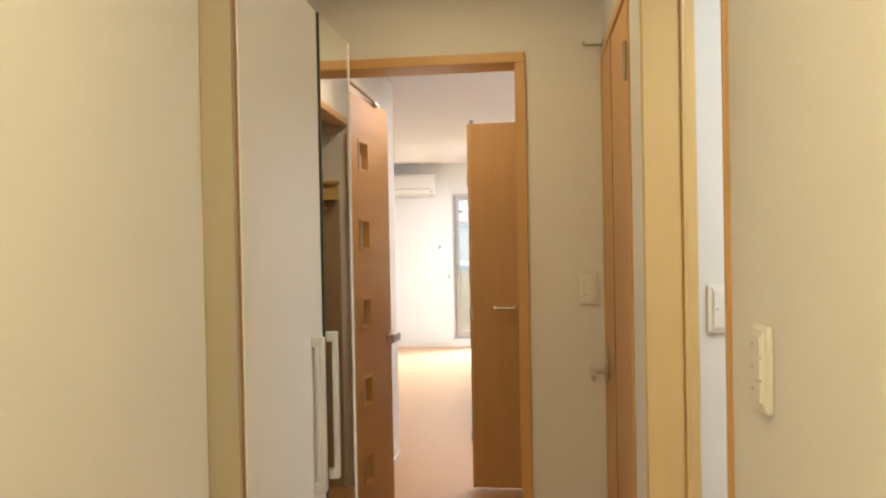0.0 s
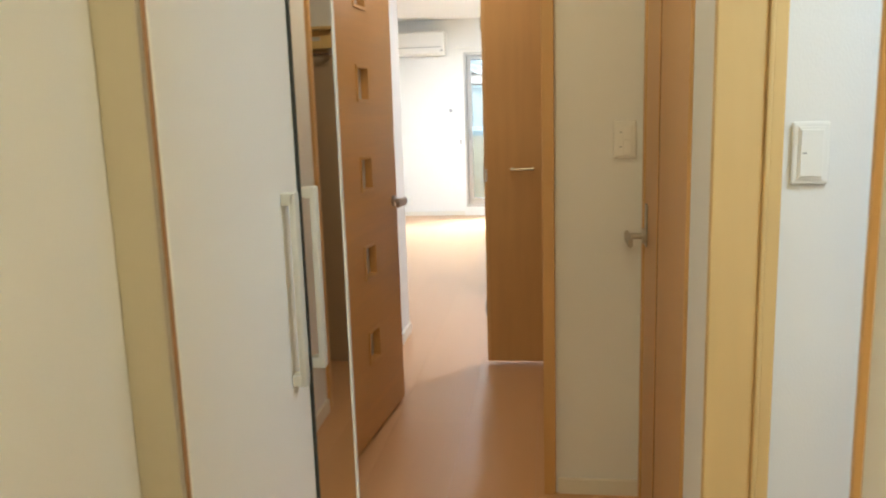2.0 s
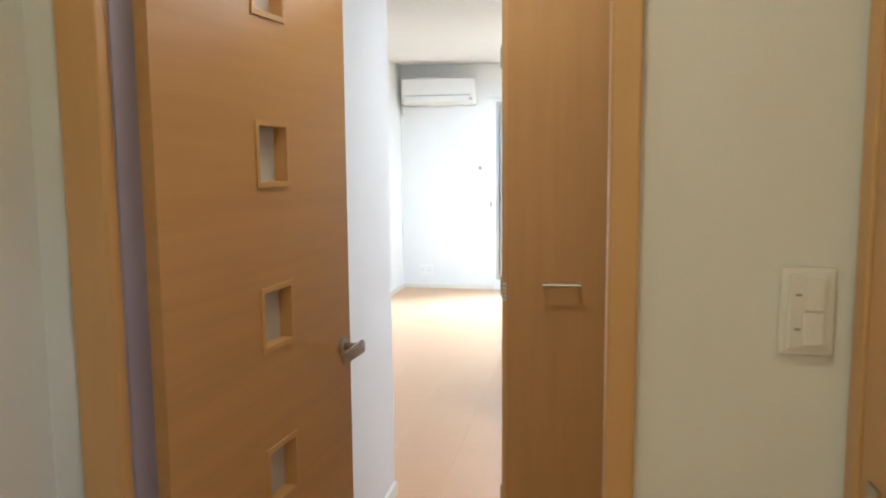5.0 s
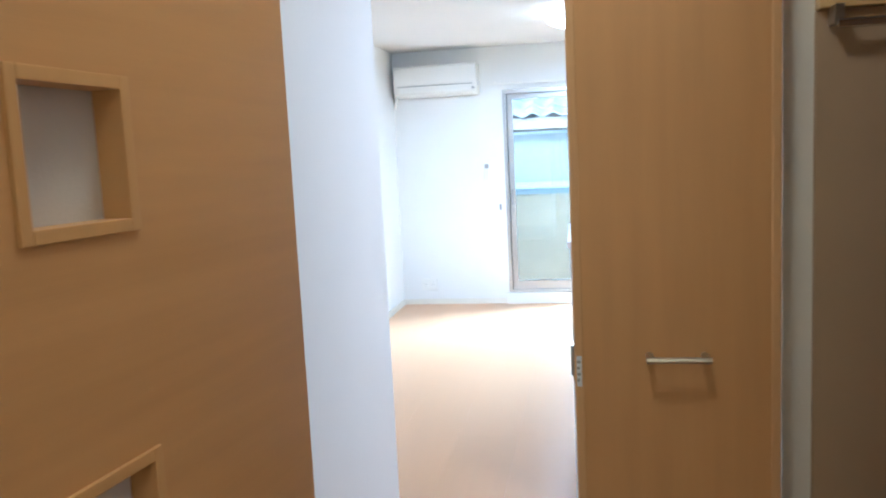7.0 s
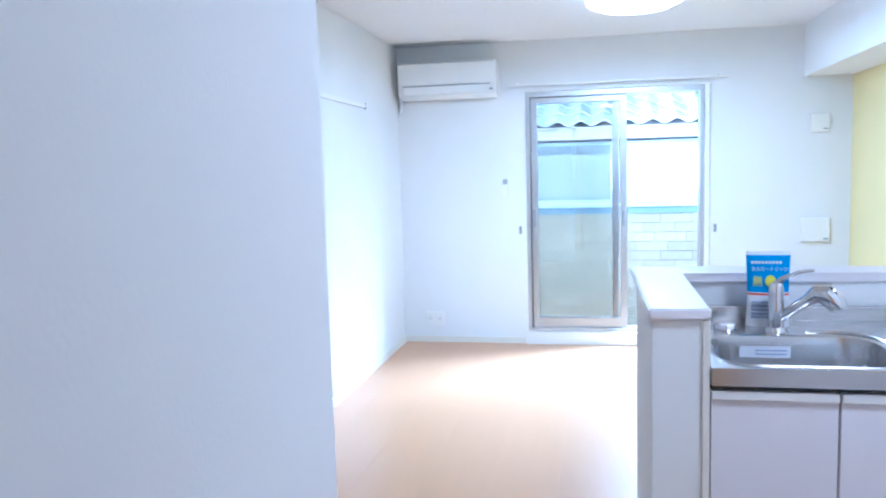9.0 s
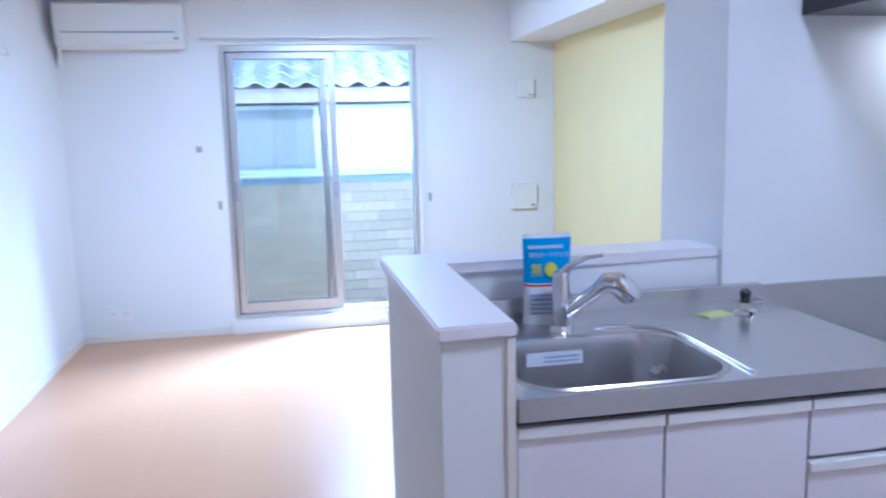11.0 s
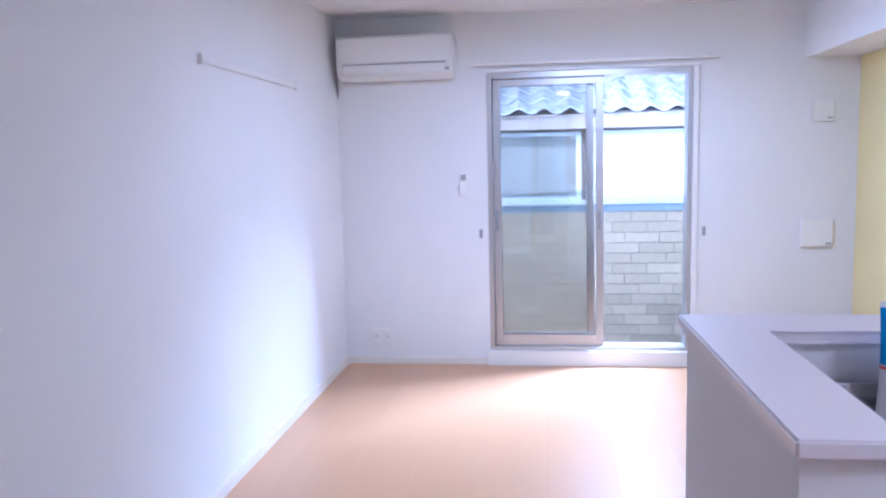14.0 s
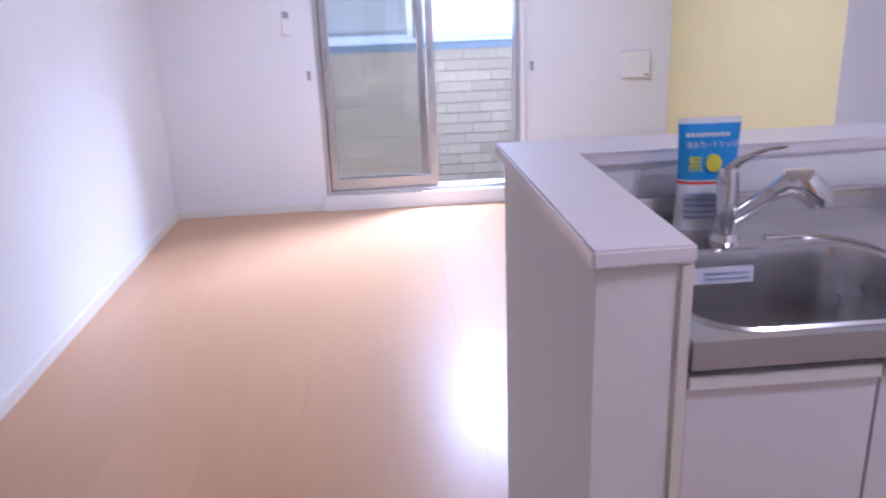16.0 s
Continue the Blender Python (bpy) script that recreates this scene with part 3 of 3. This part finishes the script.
add_box(bm, -0.046, 0.7075, 7.003, 7.137, -0.005, 1.040)
part("core", bm, WALL, b, "white wallpapered core")
bm = bmesh.new()
out = [(-0.174, 6.370), (-0.034, 6.374), (-0.041, 6.986), (0.7075, 6.996), (0.7075, 7.152), (-0.185, 7.152)]
lo, hi = [bm.verts.new((x, y, 1.0415)) for x, y in out], [bm.verts.new((x, y, 1.068)) for x, y in out]
for j in range(6):
    bm.faces.new((lo[j], lo[(j + 1) % 6], hi[(j + 1) % 6], hi[j]))
bm.faces.new(lo[::-1]), bm.faces.new(hi)
bmesh.ops.bevel(bm, geom=list(bm.edges), offset=0.004, segments=2, affect="EDGES")
part("counter_top", bm, BARTOP, b, "smooth white counter top")
box("end_trim", BASE, b, -0.052, -0.036, 6.378, 6.388, 0, 1.040, 0.001)

# steel worktop with a sunken sink
def rounded(x0, x1, y0, y1, r, n=6):
    pts = []
    for cx, cy, a0 in ((x1 - r, y1 - r, 0), (x0 + r, y1 - r, 90), (x0 + r, y0 + r, 180), (x1 - r, y0 + r, 270)):
        for j in range(n + 1):
            a = radians(a0 + 90 * j / n)
            pts.append((cx + r * math.cos(a), cy + r * math.sin(a)))
    return pts


wt = thing("steel_worktop", "brushed stainless steel worktop with a deep sink", "worktop")
TOP = 0.93
X0, X1, Y0, Y1 = -0.033, 0.81, 6.372, 6.965
bm = bmesh.new()
hole = rounded(0.0, 0.408, 6.405, 6.722, 0.085)
n = len(hole)


def ring(pts, z):
    return [bm.verts.new((x, y, z)) for x, y in pts]


def strip(a, c):
    for j in range(n):
        bm.faces.new((a[j], a[(j + 1) % n], c[(j + 1) % n], c[j]))


cx, cy = 0.2125, 6.575
outer = []
for x, y in hole:
    dx, dy = x - cx, y - cy
    k = min(((X1 - cx) if dx > 0 else (cx - X0)) / max(abs(dx), 1e-6), ((Y1 - cy) if dy > 0 else (cy - Y0)) / max(abs(dy), 1e-6))
    outer.append((cx + dx * k, cy + dy * k))
for qx, qy in ((X1, Y1), (X0, Y1), (X0, Y0), (X1, Y0)):
    j = min(range(n), key=lambda a: (outer[a][0] - qx) ** 2 + (outer[a][1] - qy) ** 2)
    outer[j] = (qx, qy)
r_out = ring(outer, TOP)
rim = ring(rounded(-0.014, 0.423, 6.392, 6.736, 0.095), TOP)
rim2 = ring(rounded(-0.010, 0.419, 6.396, 6.732, 0.092), TOP + 0.004)
rim3 = ring(hole, TOP + 0.001)
w1 = ring(rounded(0.004, 0.404, 6.409, 6.718, 0.083), TOP - 0.02)
w2 = ring(rounded(0.012, 0.394, 6.416, 6.710, 0.078), TOP - 0.205)
w3 = ring(rounded(0.040, 0.366, 6.441, 6.688, 0.055), TOP - 0.228)
for a, c in ((r_out, rim), (rim, rim2), (rim2, rim3), (rim3, w1), (w1, w2), (w2, w3)):
    strip(a, c)
bm.faces.new(w3)
skirt = ring(outer, TOP - 0.042)
strip(r_out, skirt)
part("top", bm, STEEL, wt, smooth=True)
box("back_splash", STEEL, wt, X0, X1, 6.955, 6.979, TOP - 0.002, TOP + 0.042, 0.003)
ridge = [(0.432, 6.405), (0.437, 6.52), (0.437, 6.65), (0.430, 6.70), (0.410, 6.745), (0.375, 6.775), (0.33, 6.788), (0.27, 6.790)]
part("raised_rim", tube(bmesh.new(), [(x, y, TOP + 0.0005) for x, y in ridge], 0.0055, 10), STEEL, wt, "rounded raised steel rim beside the sink", True)
dn = part("drain", cyl(bmesh.new(), (0.17, 6.60, TOP - 0.228), (0.17, 6.60, TOP - 0.222), 0.055), CHROME, wt, smooth=True)
part("strainer", cyl(bmesh.new(), (0.17, 6.60, TOP - 0.223), (0.17, 6.60, TOP - 0.216), 0.04), GREYP, dn)

st = thing("sink_sticker", "small white notice sticker inside the sink", "sticker")
box("sheet", PAPER, st, 0.085, 0.215, 6.712, 6.7145, TOP - 0.055, TOP - 0.025, 0)
bm = bmesh.new()
for j in range(2):
    add_box(bm, 0.125, 0.205, 6.7105, 6.712, TOP - 0.037 - 0.010 * j, TOP - 0.034 - 0.010 * j)
part("print", bm, mat("grey_print", (0.30, 0.36, 0.55), 0.6), st)

fc = thing("kitchen_faucet", "chrome single-lever kitchen faucet with pull-out spray", "faucet")
part("base", cyl(bmesh.new(), (0.195, 6.80, TOP), (0.195, 6.80, TOP + 0.012), 0.030, 0.026), CHROME, fc, smooth=True)
part("body", tube(bmesh.new(), [(0.195, 6.80, TOP + 0.01), (0.195, 6.80, TOP + 0.05), (0.195, 6.80, TOP + 0.118), (0.195, 6.80, TOP + 0.136)], [0.022, 0.021, 0.0205, 0.016], 20), CHROME, fc, smooth=True)
part("spout", tube(bmesh.new(), [(0.195, 6.80, TOP + 0.03), (0.23, 6.785, TOP + 0.060), (0.275, 6.765, TOP + 0.098)], [0.014, 0.015, 0.016], 18), CHROME, fc, smooth=True)
part("spray_head", tube(bmesh.new(), [(0.271, 6.767, TOP + 0.094), (0.288, 6.757, TOP + 0.112), (0.311, 6.745, TOP + 0.112), (0.334, 6.735, TOP + 0.088), (0.338, 6.733, TOP + 0.074)], [0.017, 0.025, 0.030, 0.027, 0.022], 18), CHROME, fc, smooth=True)
part("lever", tube(bmesh.new(), [(0.195, 6.80, TOP + 0.128), (0.210, 6.793, TOP + 0.148), (0.245, 6.778, TOP + 0.168), (0.282, 6.761, TOP + 0.176)], [0.012, 0.008, 0.006, 0.004], 12), CHROME, fc, smooth=True)

# refill pouch
po = thing("refill_pouch", "blue and white plastic refill pouch standing by the tap", "pouch", m=pose(0.190, 6.885, TOP, 0, 0, -4) @ Matrix.Scale(0.85, 4, (1, 0, 0)))


def pouch_piece(z0, z1, grow=0.0):
    bm = bmesh.new()
    rows, seg = 8, 20
    rings = []
    for a in range(rows + 1):
        z = z0 + (z1 - z0) * a / rows
        u = z / 0.212
        wx, dy = 0.070 - 0.004 * math.sin(u * math.pi), 0.030 * (1 - u) ** 0.7 + 0.002
        rings.append([bm.verts.new(((wx + grow) * math.copysign(abs(math.cos(q)) ** 0.7, math.cos(q)), (dy + grow) * math.sin(q), z + (0.004 * math.sin(7 * q) if u > 0.98 else 0)))
                      for q in (2 * math.pi * j / seg for j in range(seg))])
    for a, c in zip(rings, rings[1:]):
        for j in range(seg):
            bm.faces.new((a[j], a[(j + 1) % seg], c[(j + 1) % seg], c[j]))
    bm.faces.new(rings[0][::-1]), bm.faces.new(rings[-1])
    return bm


body = part("film", pouch_piece(0.0, 0.212), WHITEP, po, smooth=True)
part("blue_band", pouch_piece(0.098, 0.204, 0.0007), BLUEP, po, "bright blue printed upper half", True)
part("red_line", pouch_piece(0.090, 0.095, 0.0008), REDP, po, smooth=True)
def printed(text, x, z, size, material, label):
    """A line of print on the pouch's leaning front."""
    cu = bpy.data.curves.new("lettering", "FONT")
    cu.body, cu.size, cu.extrude = text, size, 0.0004
    cu.materials.append(material)
    o = new("lettering", cu)
    o.parent = po
    u = z / 0.212
    o.matrix_basis = pose(x, -(0.030 * (1 - u) ** 0.7 + 0.0045), z, 84, 0, 0)
    o["label"] = label


printed("\u6d44\u6c34\u30ab\u30fc\u30c8\u30ea\u30c3\u30b8", -0.056, 0.160, 0.0145, WHITEP, "white printed product line")
printed("\u7121", -0.052, 0.118, 0.034, YELP, "yellow printed character")
bm = bmesh.new()
for j in range(9):
    add_box(bm, -0.055 + 0.011 * j, -0.047 + 0.011 * j, -0.0125, -0.004, 0.180, 0.187)
part("small_line", bm, WHITEP, po, "white printed line")
bm = bmesh.new()
bmesh.ops.create_cone(bm, cap_ends=True, segments=24, radius1=0.017, radius2=0.017, depth=0.016, matrix=Matrix.Translation((0.006, -0.0165, 0.130)) @ Matrix.Rotation(radians(84), 4, "X"))
part("yellow_mark", bm, YELP, po, "round yellow printed mark")
bm = bmesh.new()
for j in range(5):
    add_box(bm, -0.055, 0.02 - 0.008 * (j % 2), -0.0355, -0.02, 0.070 - 0.011 * j, 0.0725 - 0.011 * j)
part("small_print", bm, bpy.data.materials["grey_print"], po, "blue small print")

k = thing("drain_stopper_knob", "black and chrome knob at the worktop's back", "knob")
part("collar", cyl(bmesh.new(), (0.682, 6.83, TOP), (0.682, 6.83, TOP + 0.007), 0.032, 0.026), CHROME, k, smooth=True)
part("stem", cyl(bmesh.new(), (0.682, 6.83, TOP + 0.01), (0.682, 6.83, TOP + 0.028), 0.012), CHROME, k, smooth=True)
part("cap", tube(bmesh.new(), [(0.682, 6.83, TOP + 0.026), (0.682, 6.83, TOP + 0.05), (0.680, 6.83, TOP + 0.058)], [0.013, 0.015, 0.009], 16), BLACK, k, "black cap", True)
k = thing("sponge_pad", "thin pale green cleaning pad on the worktop", "sponge", m=pose(0.60, 6.83, TOP, 0, 0, 12))
box("pad", SPONGE, k, -0.04, 0.04, -0.026, 0.026, 0.0, 0.003, 0.001)
k = thing("drain_cover", "round chrome cover beside the tap", "cover")
part("disc", cyl(bmesh.new(), (0.07, 6.84, TOP), (0.07, 6.84, TOP + 0.012), 0.035, 0.03), CHROME, k, smooth=True)


# base units
def unit(name, label, x0, x1, fronts):
    u = thing(name, label, "kitchen cabinet", "kitchen base units")
    box("carcass", CABIN, u, x0, x1, 6.41, 6.975, 0.10, 0.68, 0)
    box("front_rail", CABIN, u, x0, x1, 6.4095, 6.414, 0.68, 0.862, 0)
    # black strip painting the shade in the gap under the worktop lip
    box("gap_shade", BLACK, u, x0, x1, 6.393, 6.398, 0.876, 0.889, 0)
    box("plinth", GREYP, u, x0, x1, 6.46, 6.49, 0.0, 0.10, 0)
    for nm, z0, z1 in fronts:
        fr = box(nm, CABIN, u, x0 + 0.002, x1 - 0.002, 6.388, 6.408, z0, z1 - 0.028, 0.002)
        bm = add_box(bmesh.new(), x0 + 0.002, x1 - 0.002, 6.380, 6.404, z1 - 0.028, z1 - 0.006, 0.003)
        part("finger_pull", bm, WHITE, fr, "white moulded finger pull")
    return u


unit("sink_base_unit", "white sink base unit with one door", -0.034, 0.2475, [("door", 0.11, 0.880)])
unit("sink_base_unit", "white sink base unit with one door", 0.2485, 0.5445, [("door", 0.11, 0.880)])
unit("drawer_base_unit", "white base unit with three drawers", 0.5455, 0.785, [("drawer", 0.758, 0.880), ("drawer", 0.430, 0.754), ("drawer", 0.11, 0.426)])

ck = thing("cooker_stand", "low steel cooker stand with a steel back panel", "cooker stand")
box("top", STEEL, ck, 0.825, 1.398, 6.39, 6.975, 0.655, 0.685, 0.003)
box("carcass", CABIN, ck, 0.825, 1.398, 6.41, 6.97, 0.10, 0.654, 0)
box("door", CABIN, ck, 0.828, 1.395, 6.388, 6.409, 0.11, 0.64, 0.002)
box("side_panel", STEEL, ck, 0.812, 0.8155, 6.40, 6.97, 0.655, 0.90, 0)
box("back_panel", STEEL, ck, 0.816, 1.398, 6.965, 6.979, 0.686, 0.965, 0.002)
hd = thing("range_hood", "black wall-mounted range hood with a light", "range hood")
bm = bmesh.new()
prof = [(6.975, 1.66), (6.42, 1.66), (6.42, 1.72), (6.60, 2.10), (6.975, 2.10)]
va, vb = [bm.verts.new((0.905, y, z)) for y, z in prof], [bm.verts.new((1.395, y, z)) for y, z in prof]
for j in range(5):
    bm.faces.new((va[j], va[(j + 1) % 5], vb[(j + 1) % 5], vb[j]))
bm.faces.new(va[::-1]), bm.faces.new(vb)
part("body", bm, BLACK, hd)
box("lamp_cover", WARMLAMP, hd, 1.19, 1.31, 6.81, 6.91, 1.652, 1.6595, 0)

# ---- outside ----
# unseen slab, its height set so the sun misses the bricks opposite
structure("sun_blocker", [(-9, 6, -4, 10.82, 2.51, 2.66)], CONCRETE, "unseen grey slab added to shade the neighbour's wall", "building")
structure("ground", [(-400, 400, 10.83, 800, -0.72, -0.62)], CONCRETE, "grey concrete ground between the houses", "ground")
bm = bmesh.new()
add_box(bm, -0.95, 0.65, 10.83, 11.5, -0.61, -0.05)
tagged(part("balcony_step", bm, CONCRETE), "grey concrete step outside the window", "step", kind="structure")

ho = thing("neighbour_house", "neighbouring house with pale brick siding and tiled roof", "house")
hw = box("wall", MORTAR, ho, -4.0, 4.0, 12.62, 12.80, -0.62, 1.66, 0, "pale brick-pattern siding")
box("wall_side", MORTAR, ho, -4.0, -3.85, 12.80, 18.0, -0.62, 1.66, 0)
box("wall_side", MORTAR, ho, 3.85, 4.0, 12.80, 18.0, -0.62, 1.66, 0)
box("ledge", NBFRAME, ho, -2.5, 0.86, 12.55, 12.64, 0.985, 1.022, 0.004, "pale metal window ledge")
box("ledge_flashing", mat("blue_grey_flashing", (0.20, 0.25, 0.28), 0.5), ho, -2.5, 0.86, 12.585, 12.64, 0.915, 0.984, 0.002, "blue-grey flashing under the ledge")
box("fascia", FASCIA, ho, -4.2, 4.2, 12.42, 12.45, 1.665, 1.785, 0.002)
box("soffit", FASCIA, ho, -4.2, 4.2, 12.45, 12.80, 1.662, 1.68, 0)
for x0, x1 in ((-1.9, -1.02), (-0.98, -0.12), (-0.04, 0.83)):
    bm = bmesh.new()
    for q in ((x0, x0 + 0.045, 1.024, 1.645), (x1 - 0.045, x1, 1.024, 1.645), (x0 + 0.045, x1 - 0.045, 1.024, 1.06), (x0 + 0.045, x1 - 0.045, 1.61, 1.645)):
        add_box(bm, q[0], q[1], 12.575, 12.625, q[2], q[3], 0.002)
    nw = part("window", bm, NBFRAME, ho, "aluminium window with frosted glass")
    if x0 < -0.5:
        lt = bmesh.new()
        for q in range(46):
            cx0 = x0 + 0.045 + 0.03 * q - 0.54
            a0, a1 = max(0.0, x0 + 0.045 - cx0), min(0.54, x1 - 0.045 - cx0)
            if a1 - a0 > 0.02:
                tube(lt, [(cx0 + a0, 12.585, 1.61 - a0), (cx0 + a1, 12.585, 1.61 - a1)], 0.004, 4)
        part("lattice", lt, ALU, nw, "fine diagonal wire lattice")
    box("pane", NBGLASS if x0 > -0.5 else NBDIM, nw, x0 + 0.045, x1 - 0.045, 12.59, 12.60, 1.06, 1.61, 0)
# roof: deck and glazed tiles
rf = part("roof", bmesh.new(), FASCIA, ho)
bm = bmesh.new()
sl = math.atan(0.45)
v = [bm.verts.new(q) for q in ((-4.2, 12.40, 1.79), (4.2, 12.40, 1.79), (4.2, 17.5, 1.79 + 5.1 * 0.45), (-4.2, 17.5, 1.79 + 5.1 * 0.45),
                               (-4.2, 12.40, 1.77), (4.2, 12.40, 1.77), (4.2, 17.5, 1.77 + 5.1 * 0.45), (-4.2, 17.5, 1.77 + 5.1 * 0.45))]
for q in ((0, 1, 2, 3), (7, 6, 5, 4), (0, 4, 5, 1), (1, 5, 6, 2), (2, 6, 7, 3), (3, 7, 4, 0)):
    bm.faces.new([v[j] for j in q])
rf.data = to_mesh("roof", bm, FASCIA)
TW, TL = 0.228, 0.25
bm = bmesh.new()
seg = 10
rows = []
for yy, lift in ((0.0, 0.028), (TL + 0.03, 0.004)):
    top = [bm.verts.new((TW * 1.04 * j / seg, yy, lift + 0.052 * (0.5 + 0.5 * math.cos(2 * math.pi * j / seg)))) for j in range(seg + 1)]
    bot = [bm.verts.new((p.co.x, yy, p.co.z - 0.016)) for p in top]
    rows.append((top, bot))
for j in range(seg):
    (t0, b0), (t1, b1) = rows
    bm.faces.new((t0[j], t0[j + 1], t1[j + 1], t1[j]))
    bm.faces.new((b0[j + 1], b0[j], b1[j], b1[j + 1]))
    bm.faces.new((b0[j], b0[j + 1], t0[j + 1], t0[j]))
tile_mesh = to_mesh("roof_tile", bm, TILE, True)
for rr in range(10):
    for cc in range(-9, 11):
        o = new("roof_tile", tile_mesh)
        o.parent = rf
        dy = rr * TL * math.cos(sl)
        o.matrix_basis = pose(cc * TW + random.uniform(-0.004, 0.004), 12.37 + dy, 1.797 + dy * 0.45 - 0.015, math.degrees(sl), 0, 0)

# siding bricks
brick_mesh = to_mesh("brick", add_box(bmesh.new(), 0.0015, 0.3085, -0.012, 0.0, 0.002, 0.094, 0.002), BRICKM)
for rr in range(16):
    for cc in range(-6, 5):
        o = new("brick", brick_mesh)
        o.parent = hw
        o.matrix_basis = pose(cc * 0.31 + (0.0, 0.14, 0.25, 0.07)[rr % 4] + 0.02, 12.62 - random.uniform(0, 0.003), 0.915 - 0.0955 * (rr + 1))

# floor boards
floor_ob = bpy.data.objects["floor"]
board_meshes = {}
for cc in range(12):
    for rr in range(8):
        y0 = -2.5 + rr * 1.818 + 0.606 * (cc % 3)
        y1 = min(y0 + 1.818, 10.668)
        y0 = max(y0, -1.3)
        if y1 - y0 < 0.02:
            continue
        size = round(y1 - y0, 3)
        if size not in board_meshes:
            board_meshes[size] = to_mesh("floor_board", add_box(bmesh.new(), 0.0003, 0.3027, 0.0, size, -0.012, 0.0), FLOOR)
        o = new("floor_board", board_meshes[size])
        o.parent = floor_ob
        o.matrix_basis = pose(-1.98 + cc * 0.303, y0, 0.0)
